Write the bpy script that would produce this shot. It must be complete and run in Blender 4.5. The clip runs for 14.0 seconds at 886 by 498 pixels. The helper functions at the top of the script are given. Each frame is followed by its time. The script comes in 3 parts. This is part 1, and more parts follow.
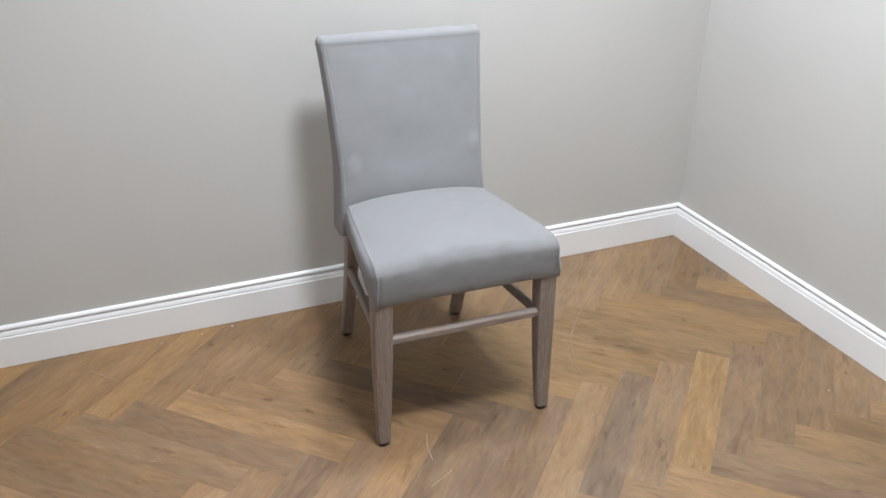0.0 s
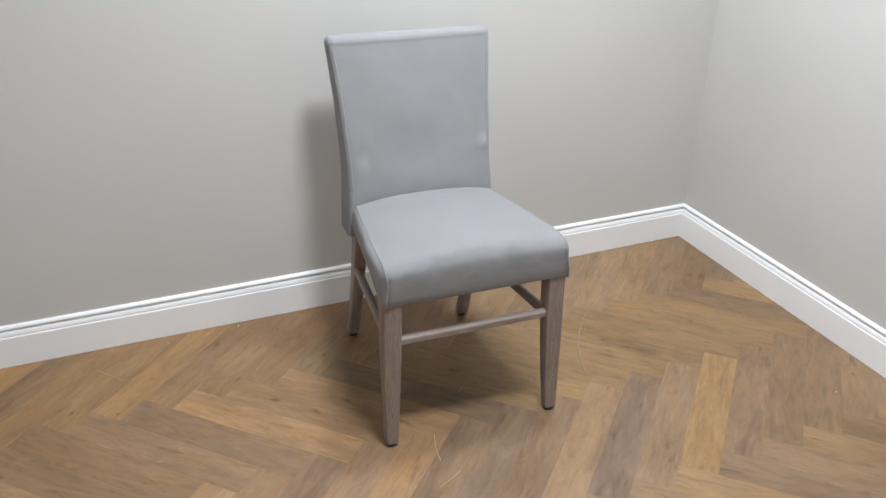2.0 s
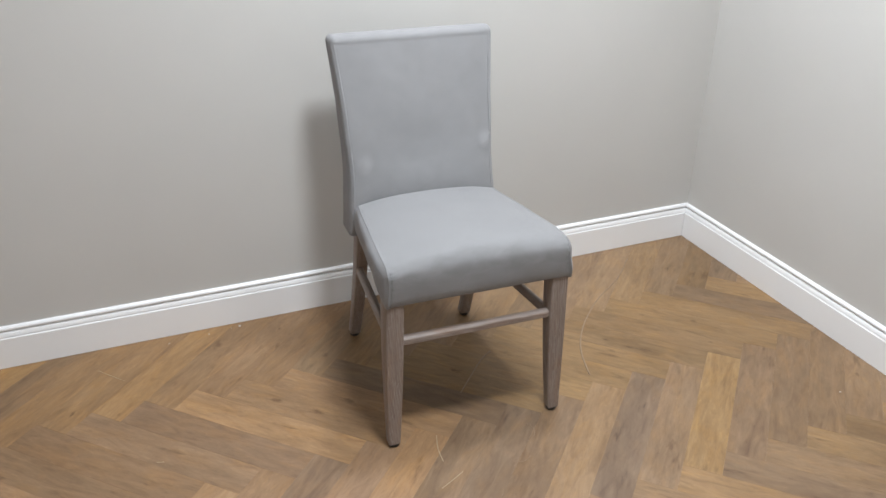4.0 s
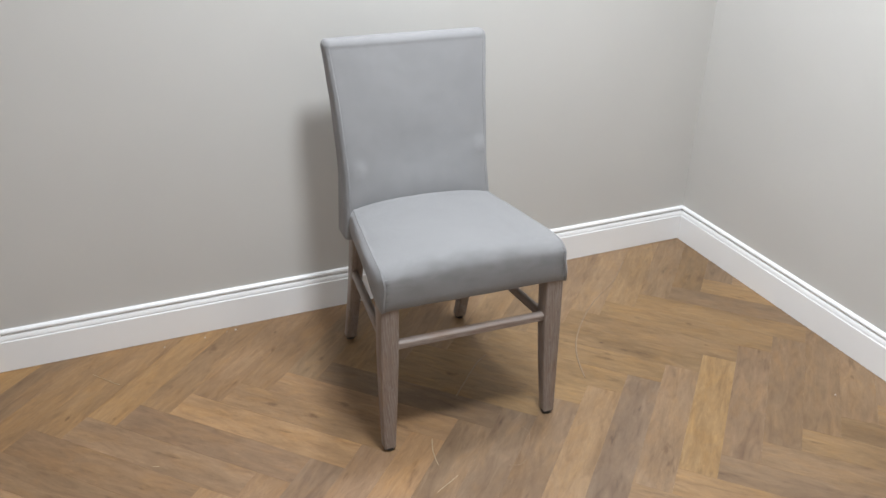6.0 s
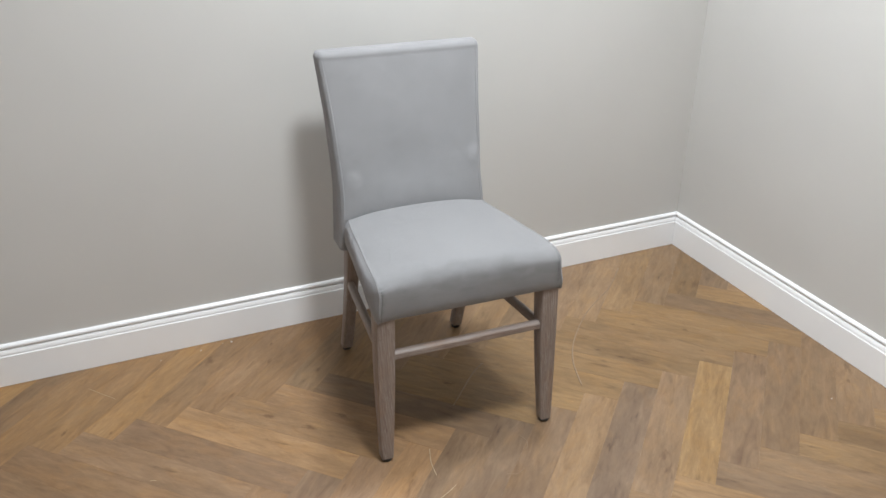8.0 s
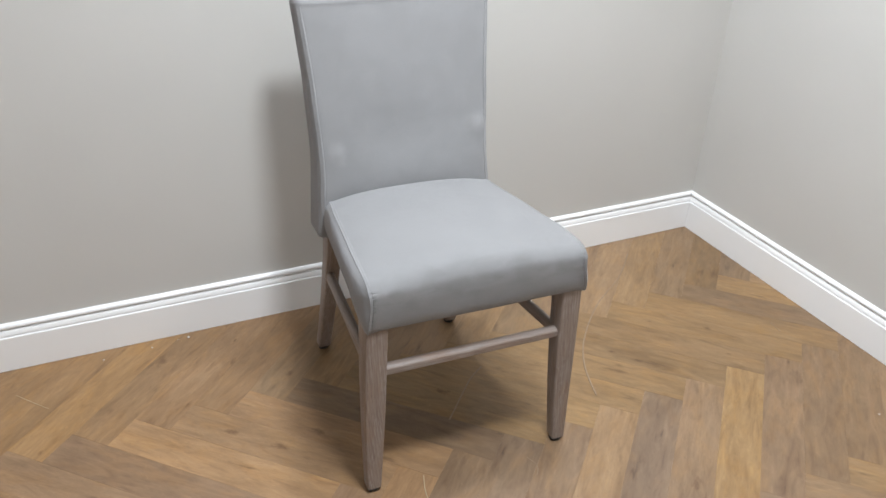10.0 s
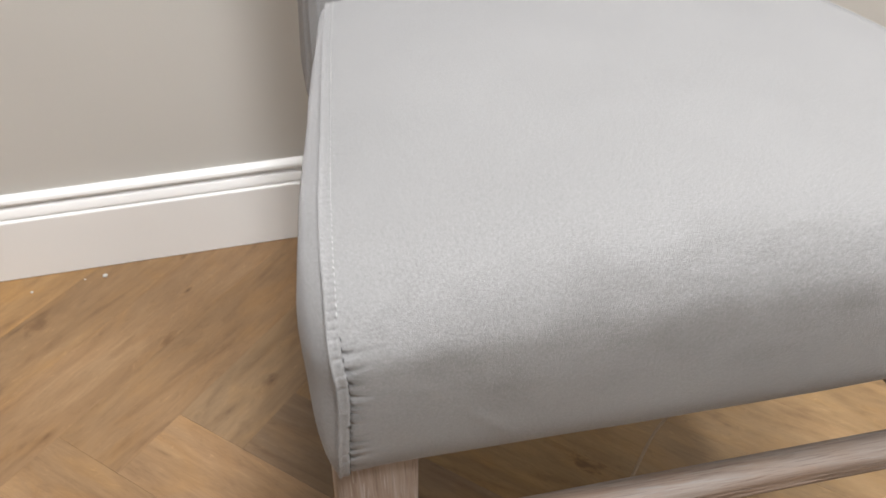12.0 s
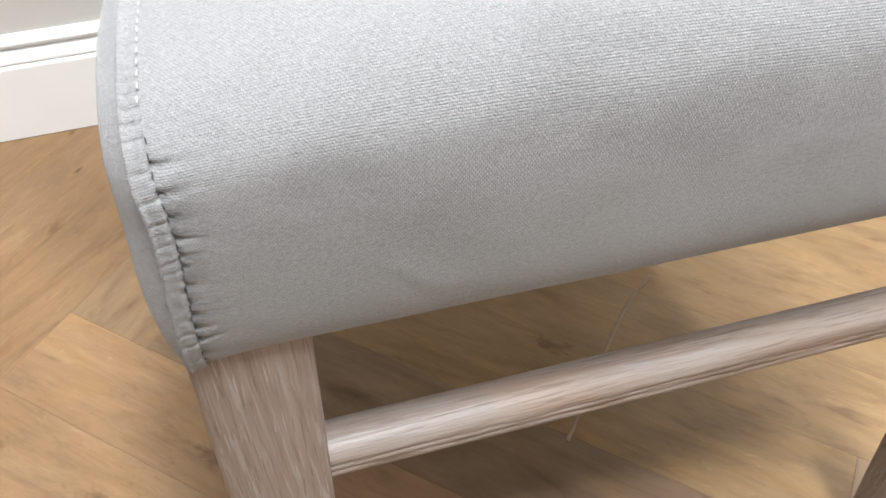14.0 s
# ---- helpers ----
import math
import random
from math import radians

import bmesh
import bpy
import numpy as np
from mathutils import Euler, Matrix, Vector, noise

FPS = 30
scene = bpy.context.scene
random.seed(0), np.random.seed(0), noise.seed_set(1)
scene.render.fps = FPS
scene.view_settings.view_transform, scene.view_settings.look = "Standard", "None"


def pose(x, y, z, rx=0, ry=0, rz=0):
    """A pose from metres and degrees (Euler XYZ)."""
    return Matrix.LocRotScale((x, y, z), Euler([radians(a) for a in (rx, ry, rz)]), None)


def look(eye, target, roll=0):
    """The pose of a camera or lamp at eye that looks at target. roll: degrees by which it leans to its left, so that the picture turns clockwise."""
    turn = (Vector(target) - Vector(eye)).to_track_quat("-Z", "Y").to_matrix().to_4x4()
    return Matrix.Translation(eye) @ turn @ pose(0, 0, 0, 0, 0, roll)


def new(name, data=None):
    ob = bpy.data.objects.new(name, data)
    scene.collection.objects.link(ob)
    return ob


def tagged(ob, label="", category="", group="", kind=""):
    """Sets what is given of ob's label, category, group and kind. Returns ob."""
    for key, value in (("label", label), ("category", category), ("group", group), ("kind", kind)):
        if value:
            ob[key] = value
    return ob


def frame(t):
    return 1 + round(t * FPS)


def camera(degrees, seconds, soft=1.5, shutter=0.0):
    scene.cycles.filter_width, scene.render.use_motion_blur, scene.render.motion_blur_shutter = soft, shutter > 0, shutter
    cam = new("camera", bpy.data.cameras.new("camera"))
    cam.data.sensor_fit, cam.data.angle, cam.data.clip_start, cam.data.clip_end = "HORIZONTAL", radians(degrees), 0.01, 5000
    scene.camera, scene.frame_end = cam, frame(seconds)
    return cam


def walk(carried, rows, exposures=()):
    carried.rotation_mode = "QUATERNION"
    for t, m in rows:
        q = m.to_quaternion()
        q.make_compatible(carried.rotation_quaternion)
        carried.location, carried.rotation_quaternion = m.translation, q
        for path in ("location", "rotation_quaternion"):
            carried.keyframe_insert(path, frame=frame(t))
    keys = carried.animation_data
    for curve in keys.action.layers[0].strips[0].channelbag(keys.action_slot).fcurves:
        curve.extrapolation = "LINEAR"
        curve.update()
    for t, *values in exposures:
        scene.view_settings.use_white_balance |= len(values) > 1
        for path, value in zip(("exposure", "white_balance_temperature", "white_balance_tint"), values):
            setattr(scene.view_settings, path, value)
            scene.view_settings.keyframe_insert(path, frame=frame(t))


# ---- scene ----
cam = camera(56.3, 14.0, shutter=0.25)
PATH = [
    (0, (-1.965, -2.308, 1.456), (-1.27, -0.683, 0.52), 0.9),
    (0.5, (-1.97, -2.305, 1.454), (-1.275, -0.68, 0.519), 1.0),
    (1, (-1.971, -2.3, 1.458), (-1.274, -0.676, 0.521), 1.0),
    (1.5, (-1.98, -2.298, 1.459), (-1.283, -0.675, 0.521), 1.0),
    (2, (-1.987, -2.295, 1.455), (-1.289, -0.671, 0.519), 1.1),
    (2.5, (-1.987, -2.288, 1.449), (-1.29, -0.664, 0.514), 1.1),
    (3, (-1.985, -2.285, 1.446), (-1.29, -0.659, 0.511), 1.0),
    (5.5, (-1.986, -2.286, 1.459), (-1.29, -0.664, 0.517), 1.1),
    (6, (-1.977, -2.287, 1.458), (-1.278, -0.663, 0.523), 1.0),
    (6.5, (-1.974, -2.29, 1.463), (-1.272, -0.663, 0.536), 0.7),
    (7, (-1.976, -2.296, 1.462), (-1.269, -0.666, 0.543), 0.6),
    (7.5, (-1.974, -2.293, 1.463), (-1.263, -0.664, 0.545), 0.5),
    (8, (-1.976, -2.288, 1.462), (-1.264, -0.66, 0.545), 0.4),
    (10.3, (-1.872, -1.799, 1.322), (-1.102, -0.274, 0.283), 3.2),
    (10.5, (-1.818, -1.693, 1.292), (-1.064, -0.179, 0.224), 3.3),
    (10.8, (-1.738, -1.512, 1.217), (-0.994, -0.019, 0.112), 3.4),
    (11, (-1.685, -1.37, 1.155), (-0.979, 0.106, 0.005), 3.0),
    (11.3, (-1.596, -1.215, 1.069), (-1.043, 0.287, -0.131), 0.7),
    (11.5, (-1.541, -1.13, 0.988), (-1.089, 0.377, -0.247), -0.1),
    (11.8, (-1.486, -1.029, 0.851), (-1.104, 0.466, -0.42), -0.0),
    (12, (-1.471, -0.985, 0.786), (-1.079, 0.497, -0.499), 0.6),
    (12.3, (-1.457, -0.953, 0.707), (-1.054, 0.499, -0.607), 1.9),
    (12.5, (-1.448, -0.94, 0.680), (-1.042, 0.49, -0.658), 2.2),
    (13, (-1.426, -0.896, 0.635), (-0.992, 0.487, -0.744), 1.9),
    (13.5, (-1.424, -0.892, 0.624), (-0.953, 0.438, -0.793), 1.3),
    (14, (-1.429, -0.908, 0.655), (-0.981, 0.381, -0.807), 1.1),
]

EXPOSURES = [
    (0, 0.02, 5960, 8.5), (3, -0.01, 6020, 8.5), (6, -0.03, 6070, 8.5), (7, -0.04, 6090, 8), (8, -0.04, 6110, 8), (10.3, 0.15, 6030, 8), (11, 0.25, 6110, 8.5), (11.5, 0.28, 6380, 9.5),
    (12, 0.25, 6540, 10), (12.5, 0.25, 6570, 10), (13, 0.4, 6390, 8.5), (13.5, 0.75, 6270, 7.5), (14, 0.74, 6250, 8),
]
walk(cam, [(t, look(eye, target, roll)) for t, eye, target, roll in PATH], EXPOSURES)

# ---- light: unseen ceiling lamps of a closed room, and added fill ----
world = bpy.data.worlds.new("world")
scene.world = world
world.use_nodes = True
world.node_tree.nodes["Background"].inputs[0].default_value = (0.05, 0.05, 0.05, 1)
world.node_tree.nodes["Background"].inputs[1].default_value = 0.3

ROOM_H = 2.6
LAMPS = [
    # x, y, size, watts
    (-1.22, -1.36, 0.42, 57),
    (-0.84, -0.45, 0.34, 31),
    # weak fill added for the chair's front and left side
    (-2.1, -2.9, 0.34, 3.5),
]
for lx, ly, size, watts in LAMPS:
    lamp = bpy.data.lights.new("ceiling_lamp_or_fill", "AREA")
    lamp.shape, lamp.size, lamp.energy, lamp.color = "DISK", size, watts, (0.97, 0.985, 1.0)
    new("ceiling_lamp_or_fill", lamp).matrix_world = pose(lx, ly, ROOM_H - 0.02)
# area lamp added as fill from the west, set in an unseen window
ADDED_WINDOW = (-2.9, -1.1, 0.7, 2.2)
west_fill = bpy.data.lights.new("west_fill", "AREA")
west_fill.shape, west_fill.size, west_fill.size_y, west_fill.energy, west_fill.color = "RECTANGLE", 1.5, 1.8, 16, (0.94, 0.975, 1.0)
new("west_fill", west_fill).matrix_world = pose(-6.01, -2.0, 1.45, 90, 0, -90)


# ---- materials ----
def material(name, rough=0.6, metal=0.0, sheen=0.0):
    m = bpy.data.materials.new(name)
    m.use_nodes = True
    b = m.node_tree.nodes["Principled BSDF"]
    b.inputs["Roughness"].default_value, b.inputs["Metallic"].default_value = rough, metal
    b.inputs["Sheen Weight"].default_value = sheen
    return m, m.node_tree, b


def node(tree, kind, **inputs):
    n = tree.nodes.new(kind)
    for key, value in inputs.items():
        n.inputs[key.replace("_", " ")].default_value = value
    return n


def wire(tree, a, out, b, into):
    tree.links.new(a.outputs[out], b.inputs[into])


def ramp(tree, source, out, stops):
    r = tree.nodes.new("ShaderNodeValToRGB")
    while len(r.color_ramp.elements) < len(stops):
        r.color_ramp.elements.new(0.5)
    for e, (at, colour) in zip(r.color_ramp.elements, stops):
        e.position, e.color = at, (*colour, 1)
    wire(tree, source, out, r, "Fac")
    return r


def mix(tree, mode, factor, a, a_out, b, b_out):
    """Mix two colours; b may be a plain colour."""
    n = tree.nodes.new("ShaderNodeMix")
    n.data_type, n.blend_type = "RGBA", mode
    if isinstance(factor, tuple):
        wire(tree, factor[0], factor[1], n, 0)
    else:
        n.inputs[0].default_value = factor
    tree.links.new(a.outputs[a_out], n.inputs[6])
    if b_out is None:
        n.inputs[7].default_value = (*b, 1)
    else:
        tree.links.new(b.outputs[b_out], n.inputs[7])
    return n


def coords(tree, which="Object", scale=(1, 1, 1), shift=None):
    c = tree.nodes.new("ShaderNodeTexCoord")
    m = tree.nodes.new("ShaderNodeMapping")
    m.inputs["Scale"].default_value = scale
    wire(tree, c, which, m, "Vector")
    if shift:
        wire(tree, shift[0], shift[1], m, "Location")
    return m


def noise_tex(tree, vector, scale, detail=4.0, rough=0.5, distort=0.0):
    n = node(tree, "ShaderNodeTexNoise", Scale=scale, Detail=detail, Roughness=rough, Distortion=distort)
    wire(tree, vector, 0, n, "Vector")
    return n


def bump(tree, bsdf, source, out, strength, distance, under=None):
    b = node(tree, "ShaderNodeBump", Strength=strength, Distance=distance)
    wire(tree, source, out, b, "Height")
    if under:
        wire(tree, under, 0, b, "Normal")
    wire(tree, b, 0, bsdf, "Normal")
    return b


def paint(name, colour, rough, grain):
    m, t, b = material(name, rough)
    c = coords(t)
    broad = noise_tex(t, c, 1.7, 3)
    shade = tuple(v * 0.94 for v in colour)
    r = ramp(t, broad, "Fac", [(0.3, shade), (0.7, colour)])
    wire(t, r, 0, b, "Base Color")
    fine = noise_tex(t, c, grain, 3)
    bump(t, b, fine, "Fac", 0.12, 0.001)
    return m


WALL = paint("greige_wall_paint", (0.55, 0.535, 0.505), 0.62, 420)
CEILING = paint("white_ceiling_paint", (0.8, 0.79, 0.77), 0.9, 300)
TRIM = paint("white_trim_paint", (0.87, 0.865, 0.86), 0.32, 160)


KNOTS = [
    (-2.205, -0.288, 0.016, 45, 0.5), (-2.09, -0.334, 0.014, 45, 0.6), (-1.501, -0.503, 0.026, -45, 0.55), (-1.594, -0.519, 0.028, -45, 0.62),
    (-1.684, -0.43, 0.024, -45, 0.62), (-1.169, -0.485, 0.030, -45, 0.5), (-0.344, -0.52, 0.017, -45, 0.55), (-0.48, -0.43, 0.013, -45, 0.6),
    (-0.239, -0.728, 0.016, 45, 0.55), (-0.774, -0.988, 0.030, 45, 0.62), (-0.073, -0.935, 0.016, 45, 0.6), (-0.37, -0.639, 0.014, -45, 0.55),
    (-1.597, -0.08, 0.011, 45, 0.4), (-1.50, -0.272, 0.020, 45, 0.5), (-1.623, -0.168, 0.022, 45, 0.68), (-1.604, -0.006, 0.014, 45, 0.5),
    (-1.792, -0.103, 0.030, 45, 0.7), (-0.669, -0.508, 0.014, -45, 0.6),
]


def oak():
    """Oiled oak plank; the object's colour holds its tone, warmth, greyness and ruddiness."""
    m, t, b = material("oak_plank", 0.42)
    info = t.nodes.new("ShaderNodeObjectInfo")
    tone = t.nodes.new("ShaderNodeSeparateColor")
    wire(t, info, "Color", tone, 0)
    place = t.nodes.new("ShaderNodeCombineXYZ")
    far = t.nodes.new("ShaderNodeMath")
    far.operation = "MULTIPLY"
    far.inputs[1].default_value = 37.0
    wire(t, info, "Random", far, 0)
    for axis in range(3):
        wire(t, far, 0, place, axis)
    long = coords(t, "Object", (2.6, 12, 5), (place, 0))
    grain = noise_tex(t, long, 2.8, 7, 0.6, 1.3)
    fine = noise_tex(t, coords(t, "Object", (9, 210, 20), (place, 0)), 2.0, 4, 0.6)
    cloud = noise_tex(t, coords(t, "Object", (3.4, 9, 3), (place, 0)), 1.3, 5, 0.6, 0.5)
    base = ramp(t, grain, "Fac", [(0.25, (0.178, 0.104, 0.056)), (0.42, (0.238, 0.147, 0.080)), (0.6, (0.274, 0.175, 0.099)), (0.8, (0.322, 0.215, 0.126))])
    pores = ramp(t, fine, "Fac", [(0.32, (0.74, 0.72, 0.7)), (0.5, (1, 1, 1))])
    worn = noise_tex(t, coords(t, "Object", (12, 45, 5), (place, 0)), 1.6, 6, 0.7, 0.9)
    mottle = ramp(t, worn, "Fac", [(0.3, (0.74, 0.68, 0.62)), (0.46, (0.97, 0.95, 0.93)), (0.7, (1.13, 1.13, 1.11))])
    plain_wood = mix(t, "MULTIPLY", 0.42, base, 0, mottle, 0)
    one = mix(t, "MULTIPLY", 0.32, plain_wood, 2, pores, 0)
    clouds = ramp(t, cloud, "Fac", [(0.28, (0.82, 0.79, 0.75)), (0.5, (0.97, 0.965, 0.95)), (0.7, (1.1, 1.085, 1.06))])
    two = mix(t, "MULTIPLY", 1.0, one, 2, clouds, 0)
    # amber and dull patches, and pale rubbed flecks
    hue = noise_tex(t, coords(t, "Object", (5, 13, 3), (place, 0)), 1.7, 4, 0.6, 0.8)
    hues = ramp(t, hue, "Fac", [(0.32, (0.93, 0.94, 0.97)), (0.5, (1, 1, 1)), (0.68, (1.08, 1.03, 0.89))])
    two = mix(t, "MULTIPLY", 1.0, two, 2, hues, 0)
    rub = noise_tex(t, coords(t, "Object", (22, 60, 3), (place, 0)), 1.5, 5, 0.65, 2.2)
    rubs = ramp(t, rub, "Fac", [(0.3, (0.82, 0.8, 0.78)), (0.42, (1, 1, 1)), (0.6, (1, 1, 1)), (0.7, (1.2, 1.22, 1.26))])
    two = mix(t, "MULTIPLY", 0.9, two, 2, rubs, 0)
    # knots: dark stretched cores
    vor = node(t, "ShaderNodeTexVoronoi", Scale=1.0, Randomness=1.0)
    knots = coords(t, "Object", (4.6, 19, 4), (place, 0))
    wob = noise_tex(t, knots, 2.5, 3)
    knot_at = t.nodes.new("ShaderNodeVectorMath")
    knot_at.operation = "ADD"
    wire(t, knots, 0, knot_at, 0)
    wire(t, wob, "Color", knot_at, 1)
    wire(t, knot_at, 0, vor, "Vector")
    core = ramp(t, vor, "Distance", [(0.03, (0.42, 0.36, 0.32)), (0.12, (0.82, 0.79, 0.76)), (0.22, (1, 1, 1))])
    three = mix(t, "MULTIPLY", 0.7, two, 2, core, 0)
    # the larger knots of single boards: x, y, size, turn of the grain in degrees
    spot = t.nodes.new("ShaderNodeNewGeometry")
    ripple = noise_tex(t, coords(t, "Object", (55, 120, 1)), 1.0, 5, 0.7, 0.6)
    for kx, ky, size, turn, dark in KNOTS:
        at = t.nodes.new("ShaderNodeMapping")
        at.vector_type = "TEXTURE"
        at.inputs["Location"].default_value = (kx, ky, 0)
        at.inputs["Rotation"].default_value = (0, 0, radians(turn))
        at.inputs["Scale"].default_value = (size * 2.2, size, 1)
        wire(t, spot, "Position", at, "Vector")
        reach = t.nodes.new("ShaderNodeVectorMath")
        reach.operation = "LENGTH"
        wire(t, at, 0, reach, 0)
        wobble = t.nodes.new("ShaderNodeMath")
        wobble.operation = "MULTIPLY_ADD"
        wobble.inputs[1].default_value = 1.3
        wire(t, ripple, "Fac", wobble, 0)
        wire(t, reach, "Value", wobble, 2)
        stain = ramp(t, wobble, 0, [(0.68, (dark, dark * 0.92, dark * 0.86)), (0.9, (0.84, 0.79, 0.74)), (1.0, (1, 1, 1))])
        three = mix(t, "MULTIPLY", 1.0, three, 2, stain, 0)
    # warm and grey planks
    warm = mix(t, "MIX", (tone, 1), three, 2, three, 2)
    warmer = mix(t, "MULTIPLY", 1.0, three, 2, (1.05, 1.03, 0.77), None)
    t.links.new(warmer.outputs[2], warm.inputs[7])
    ruddy = mix(t, "MULTIPLY", 1.0, warm, 2, (1.035, 0.97, 0.89), None)
    warm = mix(t, "MIX", (info, "Alpha"), warm, 2, ruddy, 2)
    gray = t.nodes.new("ShaderNodeHueSaturation")
    gray.inputs["Saturation"].default_value = 0.86
    wire(t, warm, 2, gray, "Color")
    greyed = mix(t, "MIX", (tone, 2), warm, 2, gray, 0)
    bright = t.nodes.new("ShaderNodeVectorMath")
    bright.operation = "SCALE"
    wire(t, greyed, 2, bright, 0)
    lift = t.nodes.new("ShaderNodeMath")
    lift.operation = "MULTIPLY"
    lift.inputs[1].default_value = 0.95
    wire(t, tone, 0, lift, 0)
    wire(t, lift, 0, bright, "Scale")
    wire(t, bright, 0, b, "Base Color")
    gloss = ramp(t, cloud, "Fac", [(0.3, (0.38, 0.38, 0.38)), (0.7, (0.52, 0.52, 0.52))])
    wire(t, gloss, 0, b, "Roughness")
    low = bump(t, b, grain, "Fac", 0.2, 0.001)
    bump(t, b, fine, "Fac", 0.25, 0.0006, low)
    return m


def limed_wood(name, along, pale=1.0, groove=260):
    """Taupe stained wood with pale filled pores along the grain."""
    m, t, b = material(name, 0.46)

    def stretch(across, length):
        return tuple(length if axis == along else across for axis in range(3))

    grain = noise_tex(t, coords(t, "Object", stretch(60, 6)), 1.0, 5, 0.6, 0.8)
    base = ramp(t, grain, "Fac", [(0.32, (0.213, 0.164, 0.137)), (0.5, (0.245, 0.194, 0.164)), (0.7, (0.275, 0.227, 0.197))])
    # open pores in wavering lines, crowded in some stretches, filled with pale lime
    fine = noise_tex(t, coords(t, "Object", stretch(1100, 40)), 1.0, 2, 0.45, 0.2)
    crowd = noise_tex(t, coords(t, "Object", stretch(75, 9)), 1.0, 2, 0.5, 0.6)
    crowded = ramp(t, crowd, "Fac", [(0.42, (0.12, 0.12, 0.12)), (0.6, (1, 1, 1))])
    lime = ramp(t, fine, "Fac", [(0.625, (0, 0, 0)), (0.65, (0.7, 0.7, 0.7))])
    # long wavering growth lines
    rings = node(t, "ShaderNodeTexWave", Scale=95.0, Distortion=5.0, Detail=3.0, Detail_Scale=1.2, Detail_Roughness=0.6)
    rings.bands_direction = "DIAGONAL"
    wire(t, coords(t, "Object", stretch(1.0, 0.06)), 0, rings, "Vector")
    line = ramp(t, rings, "Fac", [(0.9, (0, 0, 0)), (0.98, (0.4, 0.4, 0.4))])
    lime = mix(t, "LIGHTEN", 1.0, lime, 0, line, 0)
    limed = mix(t, "MULTIPLY", 1.0, lime, 2, crowded, 0)
    filler = tuple(0.25 + pale * v for v in (0.20, 0.18, 0.175))
    both = mix(t, "MIX", (limed, 2), base, 0, filler, None)
    pits = ramp(t, fine, "Fac", [(0.35, (0.68, 0.63, 0.6)), (0.405, (1, 1, 1))])
    cut = mix(t, "MULTIPLY", 0.8, both, 2, pits, 0)
    ridge = noise_tex(t, coords(t, "Object", stretch(groove, 7)), 1.0, 3, 0.55, 0.5)
    lines = ramp(t, ridge, "Fac", [(0.34, (0.9, 0.88, 0.86)), (0.5, (1, 1, 1)), (0.68, (1.04, 1.045, 1.05))])
    furrow = ramp(t, rings, "Fac", [(0.03, (0.72, 0.68, 0.65)), (0.14, (1, 1, 1))])
    furrowed = mix(t, "MULTIPLY", 0.35, cut, 2, furrow, 0)
    lined = mix(t, "MULTIPLY", 0.9, furrowed, 2, lines, 0)
    patch = noise_tex(t, coords(t, "Object", stretch(36, 12)), 1.0, 3, 0.5, 0.4)
    rust = ramp(t, patch, "Fac", [(0.52, (1, 1, 1)), (0.7, (1.05, 0.94, 0.84))])
    last = mix(t, "MULTIPLY", 0.8, lined, 2, rust, 0)
    wire(t, last, 2, b, "Base Color")
    low = bump(t, b, ridge, "Fac", 0.5, 0.0011)
    bump(t, b, fine, "Fac", 0.5, 0.0005, low)
    return m


UPRIGHT = limed_wood("limed_wood_upright", 2, 0.7)
CROSS = limed_wood("limed_wood_cross", 0, 0.18, 190)
DEEP = limed_wood("limed_wood_deep", 1, 0.18, 190)
OAK = oak()


